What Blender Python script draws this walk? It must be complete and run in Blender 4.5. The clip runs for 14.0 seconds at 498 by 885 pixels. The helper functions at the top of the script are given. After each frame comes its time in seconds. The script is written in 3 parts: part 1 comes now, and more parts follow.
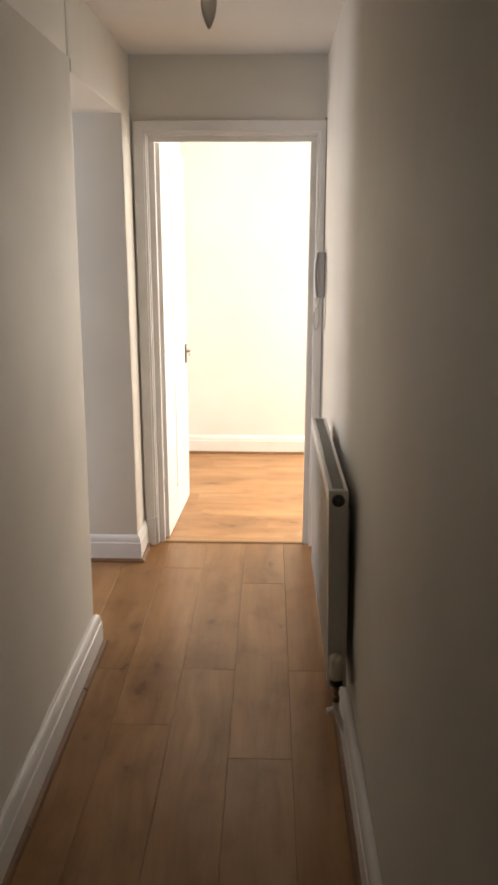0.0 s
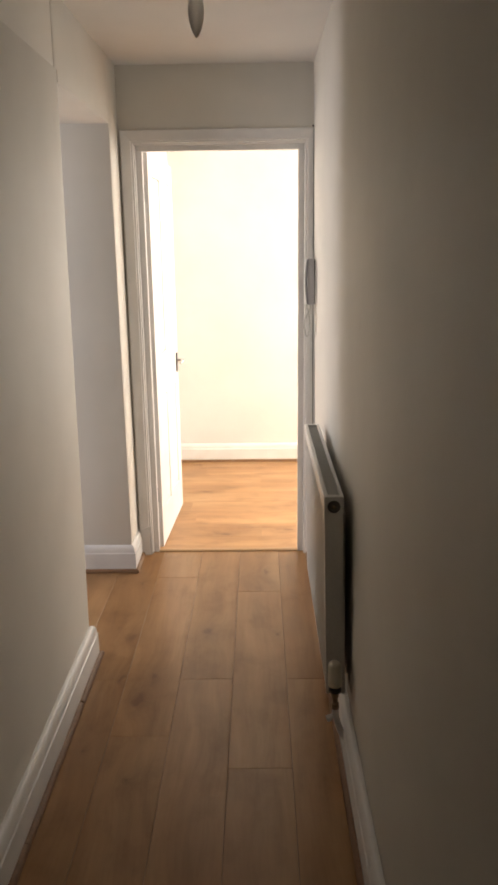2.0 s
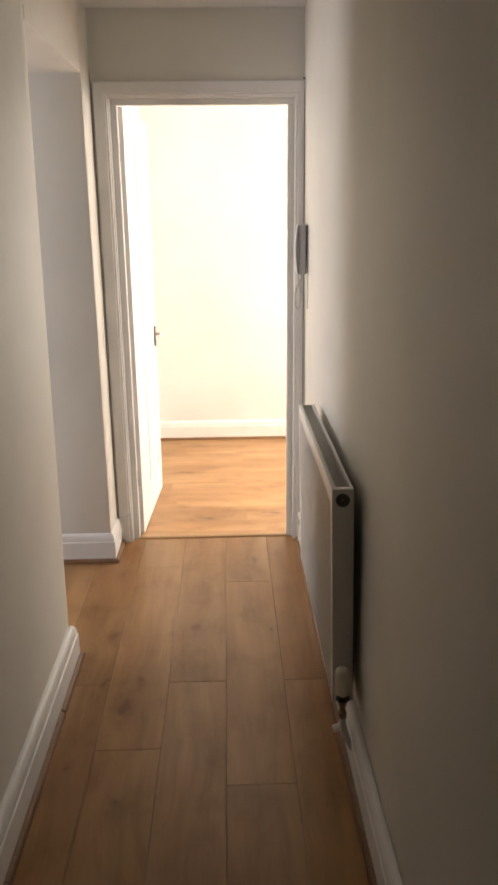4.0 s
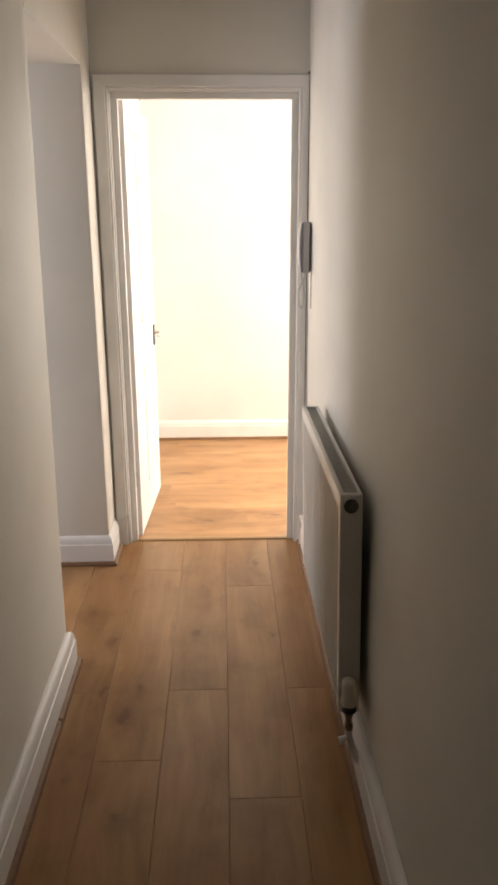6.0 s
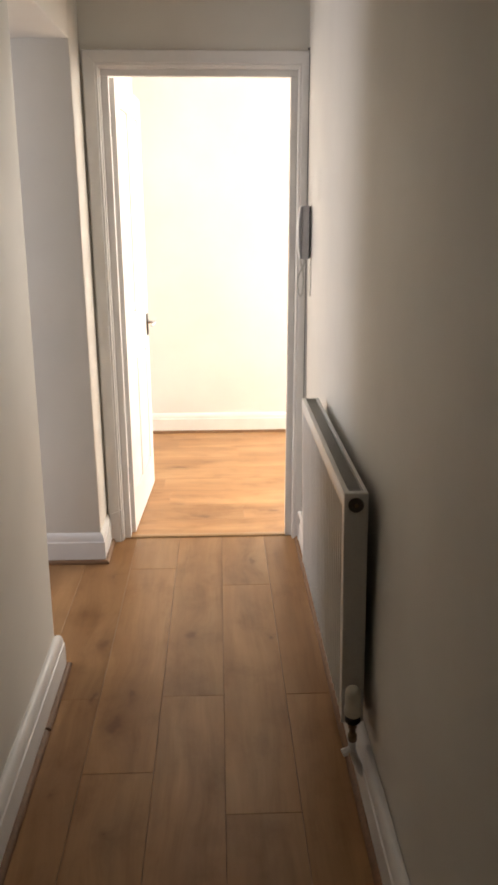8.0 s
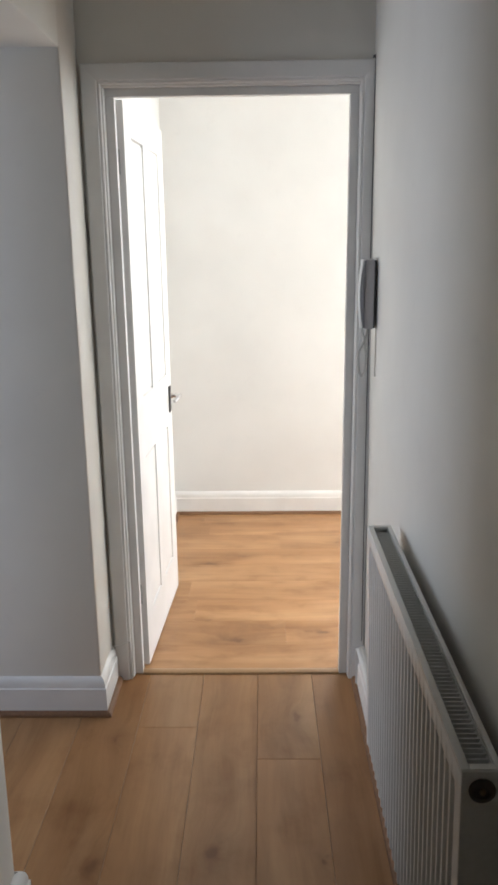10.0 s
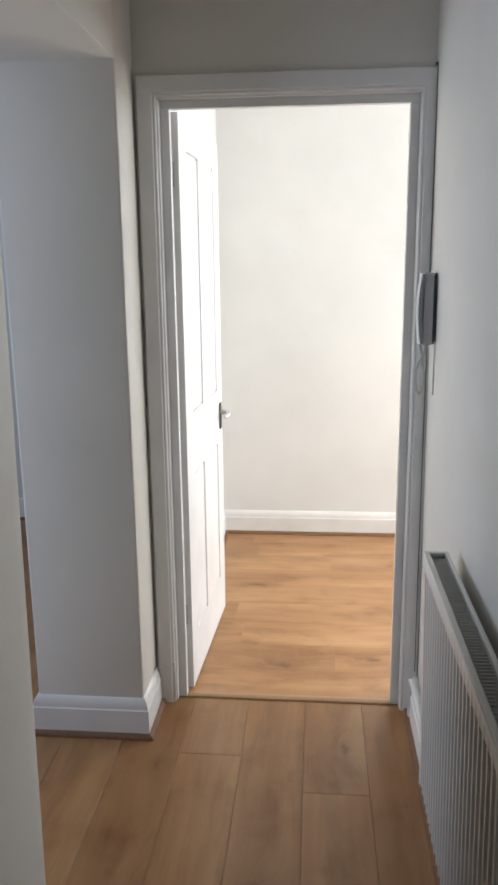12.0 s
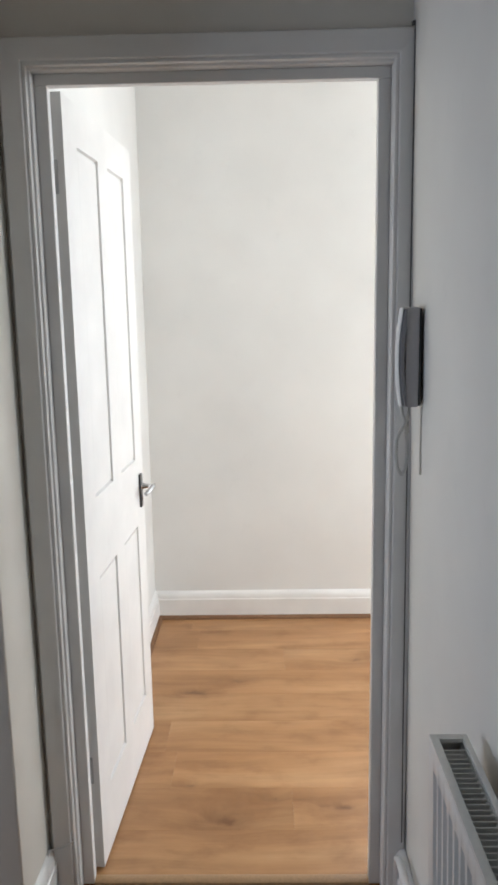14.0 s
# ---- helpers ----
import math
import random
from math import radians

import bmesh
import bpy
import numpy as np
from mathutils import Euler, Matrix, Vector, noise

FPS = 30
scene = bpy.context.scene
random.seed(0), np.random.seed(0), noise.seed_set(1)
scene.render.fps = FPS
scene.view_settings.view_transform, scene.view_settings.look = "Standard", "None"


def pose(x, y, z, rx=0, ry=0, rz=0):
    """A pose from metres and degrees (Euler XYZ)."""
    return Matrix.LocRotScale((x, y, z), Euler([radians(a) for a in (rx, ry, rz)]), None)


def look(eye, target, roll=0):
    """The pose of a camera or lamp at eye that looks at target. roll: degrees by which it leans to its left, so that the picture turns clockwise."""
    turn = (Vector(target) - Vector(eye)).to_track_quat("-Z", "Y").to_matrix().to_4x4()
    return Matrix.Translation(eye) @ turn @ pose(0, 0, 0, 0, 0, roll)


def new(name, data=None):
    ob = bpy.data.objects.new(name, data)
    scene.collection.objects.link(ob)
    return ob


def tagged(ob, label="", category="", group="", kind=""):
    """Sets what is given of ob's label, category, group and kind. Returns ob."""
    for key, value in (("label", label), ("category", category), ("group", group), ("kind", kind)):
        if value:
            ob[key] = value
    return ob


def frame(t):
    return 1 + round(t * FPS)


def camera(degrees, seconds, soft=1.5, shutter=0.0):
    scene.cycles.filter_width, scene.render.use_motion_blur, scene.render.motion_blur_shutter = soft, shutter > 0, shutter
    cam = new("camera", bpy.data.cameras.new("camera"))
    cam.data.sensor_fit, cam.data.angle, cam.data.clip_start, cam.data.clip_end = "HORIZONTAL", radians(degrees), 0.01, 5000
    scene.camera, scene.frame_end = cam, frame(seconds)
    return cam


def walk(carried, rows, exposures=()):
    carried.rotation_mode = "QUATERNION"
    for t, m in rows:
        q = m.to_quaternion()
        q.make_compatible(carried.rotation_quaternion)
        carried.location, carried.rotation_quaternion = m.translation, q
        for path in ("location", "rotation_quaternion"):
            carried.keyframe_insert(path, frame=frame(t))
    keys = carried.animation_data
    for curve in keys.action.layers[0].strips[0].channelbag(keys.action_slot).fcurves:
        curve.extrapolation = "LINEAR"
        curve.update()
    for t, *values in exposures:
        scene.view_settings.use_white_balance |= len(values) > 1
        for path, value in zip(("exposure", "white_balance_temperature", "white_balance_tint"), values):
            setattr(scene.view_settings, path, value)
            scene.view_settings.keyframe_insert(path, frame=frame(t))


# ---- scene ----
cam = camera(36.1, 14.0, soft=3.1)
PATH = [
    (0, (-0.034, 0.202, 1.557), (-0.085, 2.133, 1.042), 0.1),
    (0.5, (-0.038, 0.214, 1.557), (-0.072, 2.146, 1.043), -0.2),
    (1, (-0.034, 0.204, 1.554), (-0.064, 2.135, 1.037), -0.8),
    (1.5, (-0.045, 0.203, 1.557), (-0.078, 2.137, 1.047), -1.1),
    (2, (-0.043, 0.208, 1.555), (-0.071, 2.146, 1.059), -0.8),
    (2.5, (-0.039, 0.215, 1.552), (-0.059, 2.15, 1.046), -0.9),
    (3, (-0.075, 0.327, 1.528), (-0.057, 2.249, 0.974), -0.9),
    (3.2, (-0.098, 0.361, 1.537), (-0.051, 2.277, 0.967), -0.7),
    (5.5, (-0.142, 0.509, 1.54), (-0.086, 2.425, 0.97), -0.5),
    (6, (-0.152, 0.514, 1.535), (-0.087, 2.429, 0.96), -0.2),
    (6.5, (-0.153, 0.52, 1.533), (-0.077, 2.43, 0.944), -0.6),
    (7, (-0.15, 0.522, 1.533), (-0.063, 2.432, 0.943), -0.4),
    (7.5, (-0.155, 0.529, 1.526), (-0.055, 2.437, 0.937), -0.3),
    (8, (-0.153, 0.638, 1.503), (-0.077, 2.547, 0.909), -0.1),
    (8.2, (-0.132, 0.745, 1.485), (-0.079, 2.662, 0.916), 0.3),
    (10.3, (-0.128, 1.501, 1.551), (-0.186, 3.444, 1.08), -1.1),
    (10.5, (-0.146, 1.537, 1.536), (-0.224, 3.486, 1.094), -1.3),
    (11, (-0.15, 1.563, 1.548), (-0.292, 3.515, 1.135), -0.4),
    (11.5, (-0.09, 1.547, 1.549), (-0.275, 3.498, 1.15), 0.5),
    (12, (-0.124, 1.507, 1.527), (-0.296, 3.447, 1.074), -0.6),
    (12.5, (-0.201, 1.433, 1.491), (-0.286, 3.364, 0.977), -1.5),
    (13, (-0.21, 1.52, 1.496), (-0.218, 3.456, 0.995), -0.5),
    (13.5, (-0.121, 1.871, 1.493), (-0.132, 3.823, 1.057), -0.1),
    (14, (-0.108, 2.191, 1.512), (-0.15, 4.159, 1.155), -1.0),
]
walk(cam, [(t, look(eye, target, roll)) for t, eye, target, roll in PATH],
     exposures=[(0.0, 0.45, 8300, 17), (2.5, 0.42, 8300, 17), (5.3, 0.46, 8200, 17), (7.8, 0.46, 8150, 17), (8.6, 0.28, 7700, 16), (10.3, -0.12, 6430, 10), (13.2, -0.10, 6350, 10), (14.0, -0.47, 6300, 10)])

# world: pale daylight outside the unseen windows
world = bpy.data.worlds.new("world")
scene.world = world
world.use_nodes = True
_nt = world.node_tree
_sky = _nt.nodes.new("ShaderNodeTexSky")
_sky.sky_type, _sky.sun_disc = "NISHITA", False
_sky.sun_elevation, _sky.sun_rotation = radians(38), radians(120)
_bg = _nt.nodes["Background"]
_bg.inputs["Strength"].default_value = 0.08
_nt.links.new(_sky.outputs[0], _bg.inputs[0])


def window_light(name, x, y, z, turn, tip, width, height, watts, colour):
    """Daylight that enters by a window opening."""
    lamp = bpy.data.lights.new(name, "AREA")
    lamp.shape, lamp.size, lamp.size_y, lamp.energy, lamp.color = "RECTANGLE", width, height, watts, colour
    ob = new(name, lamp)
    ob.matrix_world = pose(x, y, z, 90 - tip, 0, turn)
    return ob


window_light("room_window_light", 2.96, 4.56, 1.53, 74, 26, 0.95, 1.6, 79, (0.90, 0.955, 1.0))
window_light("room_end_window_light", 0.98, 5.79, 1.50, 180, 6, 0.8, 1.6, 36, (0.90, 0.955, 1.0))
window_light("side_window_light", -3.16, 3.05, 1.35, -90, -10, 1.25, 1.6, 36, (0.65, 0.77, 1.0))

# ---- materials ----


class Nodes:
    """A small helper for node trees."""

    def __init__(self, name, rough=0.6, metal=0.0):
        self.mat = bpy.data.materials.new(name)
        self.mat.use_nodes = True
        self.t = self.mat.node_tree
        self.b = self.t.nodes["Principled BSDF"]
        self.b.inputs["Roughness"].default_value = rough
        self.b.inputs["Metallic"].default_value = metal

    def add(self, kind, **values):
        n = self.t.nodes.new(kind)
        for k, v in values.items():
            n.inputs[k].default_value = v
        return n

    def link(self, a, b):
        self.t.links.new(a, b)

    def math(self, op, a, b=None, c=None):
        n = self.t.nodes.new("ShaderNodeMath")
        n.operation = op
        for i, v in enumerate((a, b, c)):
            if v is None:
                continue
            if isinstance(v, (int, float)):
                n.inputs[i].default_value = v
            else:
                self.link(v, n.inputs[i])
        return n.outputs[0]

    def ramp(self, fac, *stops):
        n = self.t.nodes.new("ShaderNodeValToRGB")
        while len(n.color_ramp.elements) < len(stops):
            n.color_ramp.elements.new(0.5)
        for e, (p, c) in zip(n.color_ramp.elements, stops):
            e.position, e.color = p, (*c, 1)
        self.link(fac, n.inputs[0])
        return n.outputs[0]

    def mix(self, fac, a, b, blend="MIX"):
        n = self.t.nodes.new("ShaderNodeMix")
        n.data_type, n.blend_type = "RGBA", blend
        for sock, v in ((n.inputs[0], fac), (n.inputs[6], a), (n.inputs[7], b)):
            if isinstance(v, (int, float)):
                sock.default_value = v
            elif isinstance(v, tuple):
                sock.default_value = (*v, 1)
            else:
                self.link(v, sock)
        return n.outputs[2]

    def bump(self, height, strength, distance):
        n = self.add("ShaderNodeBump", Strength=strength, Distance=distance)
        self.link(height, n.inputs["Height"])
        self.link(n.outputs[0], self.b.inputs["Normal"])


def world_place(n):
    return n.add("ShaderNodeNewGeometry").outputs["Position"]


def paint(name, colour, rough, grain=260.0, bump=0.12, wave=2.2, wave_depth=0.006, mottle=0.04):
    """Rolled or brushed paint: fine roller stipple over a slightly uneven base, with faint marks."""
    n = Nodes(name, rough)
    p = world_place(n)
    fine = n.add("ShaderNodeTexNoise", Scale=grain, Detail=2.0)
    wide = n.add("ShaderNodeTexNoise", Scale=wave, Detail=3.0)
    scuff = n.add("ShaderNodeTexNoise", Scale=14.0, Detail=5.0, Roughness=0.7)
    for t in (fine, wide, scuff):
        n.link(p, t.inputs["Vector"])
    dark = tuple(c * (1 - 2.2 * mottle) for c in colour)
    tone = n.ramp(wide.outputs[0], (0.3, dark), (0.7, colour))
    mark = n.ramp(scuff.outputs[0], (0.60, (1, 1, 1)), (0.80, (1 - mottle,) * 3))
    n.link(n.mix(1.0, tone, mark, "MULTIPLY"), n.b.inputs["Base Color"])
    h = n.math("ADD", n.math("MULTIPLY", fine.outputs[0], 0.0012), n.math("MULTIPLY", wide.outputs[0], wave_depth))
    n.bump(h, bump * 4, 1.0)
    n.link(n.math("MULTIPLY_ADD", scuff.outputs[0], 0.16, rough - 0.08), n.b.inputs["Roughness"])
    return n.mat


KNOTS = ((-0.263, 3.098, 1.0), (-0.575, 3.064, 1.0), (-0.447, 2.758, 0.9), (-0.568, 2.752, 0.7), (-0.483, 2.611, 1.0),
         (-0.612, 2.337, 0.6), (-0.458, 2.171, 0.6), (-0.609, 3.600, 0.6), (-0.022, 3.693, 0.9), (0.027, 3.094, 0.6))
ROOM_KNOTS = ((-0.236, 4.228, 1.0), (0.101, 4.283, 0.8), (-0.399, 4.983, 0.8), (-0.235, 5.087, 0.5), (0.266, 5.255, 0.6), (-0.375, 4.397, 0.6), (-0.100, 4.330, 0.5))


def oak(name, knots, along_y, pale):
    """Satin oak laminate: long grain, cloudy bands, knots with swirling grain round them."""
    n = Nodes(name, 0.42)
    info = n.add("ShaderNodeObjectInfo")
    p = world_place(n)
    sep = n.add("ShaderNodeSeparateXYZ")
    n.link(p, sep.inputs[0])
    across, along = (sep.outputs[0], sep.outputs[1]) if along_y else (sep.outputs[1], sep.outputs[0])
    shift = n.math("MULTIPLY", info.outputs["Random"], 37.0)
    warp = n.add("ShaderNodeTexNoise", Scale=16.0, Detail=3.0)
    n.link(p, warp.inputs["Vector"])
    wsep = n.add("ShaderNodeSeparateXYZ")
    n.link(warp.outputs["Color"], wsep.inputs[0])
    wa = n.math("MULTIPLY", n.math("SUBTRACT", wsep.outputs[0], 0.5), 0.050)
    wl = n.math("MULTIPLY", n.math("SUBTRACT", wsep.outputs[1], 0.5), 0.120)
    knot, swirl, core = None, None, None
    for x, y, size in knots:
        ka, kl = (x, y) if along_y else (y, x)
        da = n.math("MULTIPLY", n.math("ADD", n.math("SUBTRACT", across, ka), wa), 2.0)
        dl = n.math("ADD", n.math("SUBTRACT", along, kl), wl)
        d = n.math("SQRT", n.math("ADD", n.math("MULTIPLY", da, da), n.math("MULTIPLY", dl, dl)))
        k = n.math("MULTIPLY", n.math("POWER", 2.718, n.math("MULTIPLY", d, -1.0 / (0.046 * size))), size)
        s = n.math("MULTIPLY", n.math("POWER", 2.718, n.math("MULTIPLY", d, -1.0 / (0.075 * size))), size)
        c = n.math("MULTIPLY", n.math("POWER", 2.718, n.math("MULTIPLY", d, -1.0 / (0.017 * size))), size)
        core = c if core is None else n.math("ADD", core, c)
        knot = k if knot is None else n.math("ADD", knot, k)
        swirl = s if swirl is None else n.math("ADD", swirl, s)
    # slow waver of the grain along the board, drawn aside round the knots
    slow = n.add("ShaderNodeCombineXYZ")
    n.link(n.math("MULTIPLY", across, 5.0), slow.inputs[0])
    n.link(n.math("MULTIPLY", along, 1.6), slow.inputs[1])
    n.link(shift, slow.inputs[2])
    waver = n.add("ShaderNodeTexNoise", Scale=1.0, Detail=2.0, Roughness=0.5)
    n.link(slow.outputs[0], waver.inputs["Vector"])
    drift = n.math("MULTIPLY_ADD", waver.outputs[0], 0.10, n.math("MULTIPLY", swirl, 0.09))
    u = n.math("ADD", across, drift)

    def layer(su, sv, detail, rough, lift=0.0):
        c = n.add("ShaderNodeCombineXYZ")
        n.link(n.math("MULTIPLY", u, su), c.inputs[0])
        n.link(n.math("MULTIPLY", along, sv), c.inputs[1])
        n.link(n.math("ADD", shift, lift), c.inputs[2])
        t = n.add("ShaderNodeTexNoise", Scale=1.0, Detail=detail, Roughness=rough)
        n.link(c.outputs[0], t.inputs["Vector"])
        return t.outputs[0]

    grain = layer(120.0, 6.0, 3.0, 0.55)
    streak = layer(26.0, 2.2, 4.0, 0.55, 3.1)
    band = layer(9.0, 0.9, 2.0, 0.5, 7.7)
    smoke = layer(8.0, 4.8, 5.0, 0.58, 11.3)
    base = n.ramp(band, (0.25, (0.315, 0.154, 0.063)), (0.50, (0.390, 0.205, 0.090)), (0.75, (0.465, 0.268, 0.128)))
    base = n.mix(0.48, base, n.ramp(streak, (0.28, (0.66, 0.61, 0.56)), (0.50, (0.98, 0.97, 0.96)), (0.74, (1.14, 1.15, 1.17))), "MULTIPLY")
    base = n.mix(0.18, base, n.ramp(grain, (0.30, (0.70, 0.66, 0.62)), (0.65, (1.10, 1.09, 1.08))), "MULTIPLY")
    base = n.mix(0.70, base, n.ramp(smoke, (0.28, (1.14, 1.16, 1.19)), (0.52, (1.0, 0.99, 0.98)), (0.74, (0.64, 0.54, 0.45))), "MULTIPLY")
    # pale puts the floor's stronger or weaker light into the board colour
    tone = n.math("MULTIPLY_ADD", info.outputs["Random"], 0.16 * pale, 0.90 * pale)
    toned = n.add("ShaderNodeVectorMath")
    toned.operation = "SCALE"
    n.link(base, toned.inputs[0])
    n.link(tone, toned.inputs["Scale"])
    ragged = n.math("MULTIPLY", n.math("ADD", knot, n.math("MULTIPLY", core, 0.4)), n.math("MULTIPLY_ADD", streak, 1.5, n.math("MULTIPLY", smoke, 0.8)))
    col = n.mix(n.math("MINIMUM", n.math("MULTIPLY", ragged, 0.88), 0.80), toned.outputs[0], (0.150, 0.066, 0.028))
    n.link(col, n.b.inputs["Base Color"])
    n.link(n.math("MULTIPLY_ADD", streak, 0.10, 0.28), n.b.inputs["Roughness"])
    n.b.inputs["Specular IOR Level"].default_value = 0.32
    n.bump(grain, 0.006, 0.0005)
    return n.mat


def plain(name, colour, rough, metal=0.0, bump=0.0, grain=120.0, vary=0.06):
    """A smooth made surface with a little unevenness in tone and gloss."""
    n = Nodes(name, rough, metal)
    t = n.add("ShaderNodeTexNoise", Scale=grain, Detail=4.0)
    n.link(world_place(n), t.inputs["Vector"])
    n.link(n.ramp(t.outputs[0], (0.3, tuple(c * (1 - vary) for c in colour)), (0.7, colour)), n.b.inputs["Base Color"])
    n.link(n.math("MULTIPLY_ADD", t.outputs[0], 0.12, rough - 0.06), n.b.inputs["Roughness"])
    if bump:
        n.bump(t.outputs[0], bump, 0.002)
    return n.mat


WALL = paint("cream_wall_paint", (0.80, 0.772, 0.705), 0.62, bump=0.05)
ROOM_WALL = paint("room_wall_paint", (0.80, 0.795, 0.772), 0.70, bump=0.05)
CEILING = paint("ceiling_paint", (0.84, 0.822, 0.79), 0.85, grain=180.0)
GLOSS = paint("white_trim_paint", (0.84, 0.828, 0.805), 0.42, grain=90.0, bump=0.02, wave=6.0, wave_depth=0.0006)
# one laminate twice: darkened for the dim hall, lightened for the bright room
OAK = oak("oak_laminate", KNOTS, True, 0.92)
ROOM_OAK = oak("lit_oak_laminate", ROOM_KNOTS, False, 1.10)
BEAD_WOOD = plain("bead_wood", (0.23, 0.112, 0.050), 0.6, bump=0.1, vary=0.3)
STRIP_WOOD = plain("threshold_wood", (0.42, 0.25, 0.12), 0.4, bump=0.1, vary=0.2)
UNDERLAY = plain("dark_joint", (0.085, 0.045, 0.022), 0.9)
ENAMEL = plain("radiator_enamel", (0.72, 0.71, 0.67), 0.35, bump=0.04)
# darkened steel: the shade inside the radiator is put into the fins' colour
SHADE_METAL = plain("shaded_convector_steel", (0.16, 0.155, 0.15), 0.5)
PLATE = plain("dark_plate", (0.10, 0.10, 0.10), 0.3, metal=1.0)
CHROME = plain("chrome", (0.72, 0.72, 0.72), 0.18, metal=1.0)
STEEL = plain("satin_steel", (0.52, 0.52, 0.52), 0.35, metal=1.0)
DARK_METAL = plain("dark_metal", (0.11, 0.095, 0.085), 0.4, metal=0.5)
BLACK_PLASTIC = plain("black_plastic", (0.03, 0.03, 0.03), 0.45)
WHITE_PLASTIC = plain("white_plastic", (0.75, 0.75, 0.74), 0.35)
AGED_PLASTIC = plain("aged_plastic", (0.70, 0.66, 0.55), 0.4)
GREY_PLASTIC = plain("grey_plastic", (0.50, 0.49, 0.50), 0.4)
# handset plastic with the shade of its hall side put into the colour
SHADOW_PLASTIC = plain("shaded_plastic", (0.27, 0.265, 0.275), 0.45)
CORD = plain("cord_plastic", (0.60, 0.59, 0.56), 0.5)
CABLE = plain("dark_cable", (0.12, 0.11, 0.10), 0.6)
COPPER = plain("tarnished_brass", (0.30, 0.22, 0.14), 0.4, metal=0.6, vary=0.3)
FROST = plain("frosted_glass", (0.85, 0.83, 0.80), 0.45)
FROST.node_tree.nodes["Principled BSDF"].inputs["Transmission Weight"].default_value = 0.8

# ---- building helpers ----


def box(bm, x0, x1, y0, y1, z0, z1, bevel=0.0, cuts=1):
    vs = [bm.verts.new((x, y, z)) for x in (x0, x1) for y in (y0, y1) for z in (z0, z1)]
    fs = [bm.faces.new([vs[i] for i in q]) for q in ((0, 1, 3, 2), (4, 6, 7, 5), (0, 4, 5, 1), (2, 3, 7, 6), (0, 2, 6, 4), (1, 5, 7, 3))]
    if bevel:
        edges = {e for f in fs for e in f.edges}
        bmesh.ops.bevel(bm, geom=list(edges), offset=bevel, segments=cuts, affect="EDGES", profile=0.6)
    return bm


def one_box(*a, **k):
    return box(bmesh.new(), *a, **k)


def rod(bm, p, q, r0, r1=None, sides=16):
    """A round bar from p to q."""
    p, q = Vector(p), Vector(q)
    r1 = r0 if r1 is None else r1
    m = Matrix.Translation((p + q) / 2) @ (q - p).to_track_quat("Z", "Y").to_matrix().to_4x4()
    bmesh.ops.create_cone(bm, cap_ends=True, segments=sides, radius1=r0, radius2=r1, depth=(q - p).length, matrix=m)
    return bm


def turned(bm, profile, origin, axis="Z", sides=24):
    """A turned shape: profile of (radius, height)."""
    turn = {"Z": Matrix(), "X": pose(0, 0, 0, 0, 90, 0), "-X": pose(0, 0, 0, 0, -90, 0), "-Y": pose(0, 0, 0, 90, 0, 0)}[axis]
    m = Matrix.Translation(origin) @ turn
    rings = [[bm.verts.new(m @ Vector((r * math.cos(2 * math.pi * i / sides), r * math.sin(2 * math.pi * i / sides), h))) for i in range(sides)] for r, h in profile]
    for a, b in zip(rings, rings[1:]):
        for i in range(sides):
            bm.faces.new((a[i], a[(i + 1) % sides], b[(i + 1) % sides], b[i]))
    bm.faces.new(list(reversed(rings[0])))
    bm.faces.new(rings[-1])
    return bm


def tube(bm, points, r, sides=10):
    """A tube through points."""
    pts = [Vector(p) for p in points]
    rings, side = [], None
    for i, p in enumerate(pts):
        d = (pts[min(i + 1, len(pts) - 1)] - pts[max(i - 1, 0)]).normalized()
        if side is None:
            side = d.orthogonal().normalized()
        side = (side - d * side.dot(d)).normalized()
        up = d.cross(side)
        rings.append([bm.verts.new(p + r * (math.cos(2 * math.pi * k / sides) * side + math.sin(2 * math.pi * k / sides) * up)) for k in range(sides)])
    for a, b in zip(rings, rings[1:]):
        for k in range(sides):
            bm.faces.new((a[k], a[(k + 1) % sides], b[(k + 1) % sides], b[k]))
    bm.faces.new(list(reversed(rings[0])))
    bm.faces.new(rings[-1])
    return bm


def swept(bm, profile, p, q, out, up, cut0=0.0, cut1=0.0):
    """A moulding from p to q: profile of (out, up) in metres; cut0 and cut1 mitre the ends along the run per metre of out (or of up, for a frame)."""
    p, q, out, up = Vector(p), Vector(q), Vector(out), Vector(up)
    d = (q - p).normalized()
    a = [bm.verts.new(p + out * o + up * u + d * (cut0 * o)) for o, u in profile]
    b = [bm.verts.new(q + out * o + up * u + d * (cut1 * o)) for o, u in profile]
    k = len(profile)
    for i in range(k):
        bm.faces.new((a[i], a[(i + 1) % k], b[(i + 1) % k], b[i]))
    bm.faces.new(list(reversed(a)))
    bm.faces.new(b)
    bmesh.ops.recalc_face_normals(bm, faces=bm.faces[:])
    return bm


def mesh(name, bm, material, smooth=0.0):
    bmesh.ops.recalc_face_normals(bm, faces=bm.faces[:])
    data = bpy.data.meshes.new(name)
    bm.to_mesh(data)
    bm.free()
    data.materials.append(material)
    if smooth:
        data.shade_smooth()
        data.set_sharp_from_angle(angle=radians(smooth))
    return data


def solid(name, bm, material, label, kind="structure", category="", smooth=0.0):
    """A top-level mesh."""
    return tagged(new(name, mesh(name, bm, material, smooth)), label, category or name.rstrip("_0123456789").replace("_", " "), kind=kind)


def part(name, bm, material, parent, label="", smooth=0.0):
    ob = new(name, mesh(name, bm, material, smooth))
    ob.parent = parent
    return tagged(ob, label)


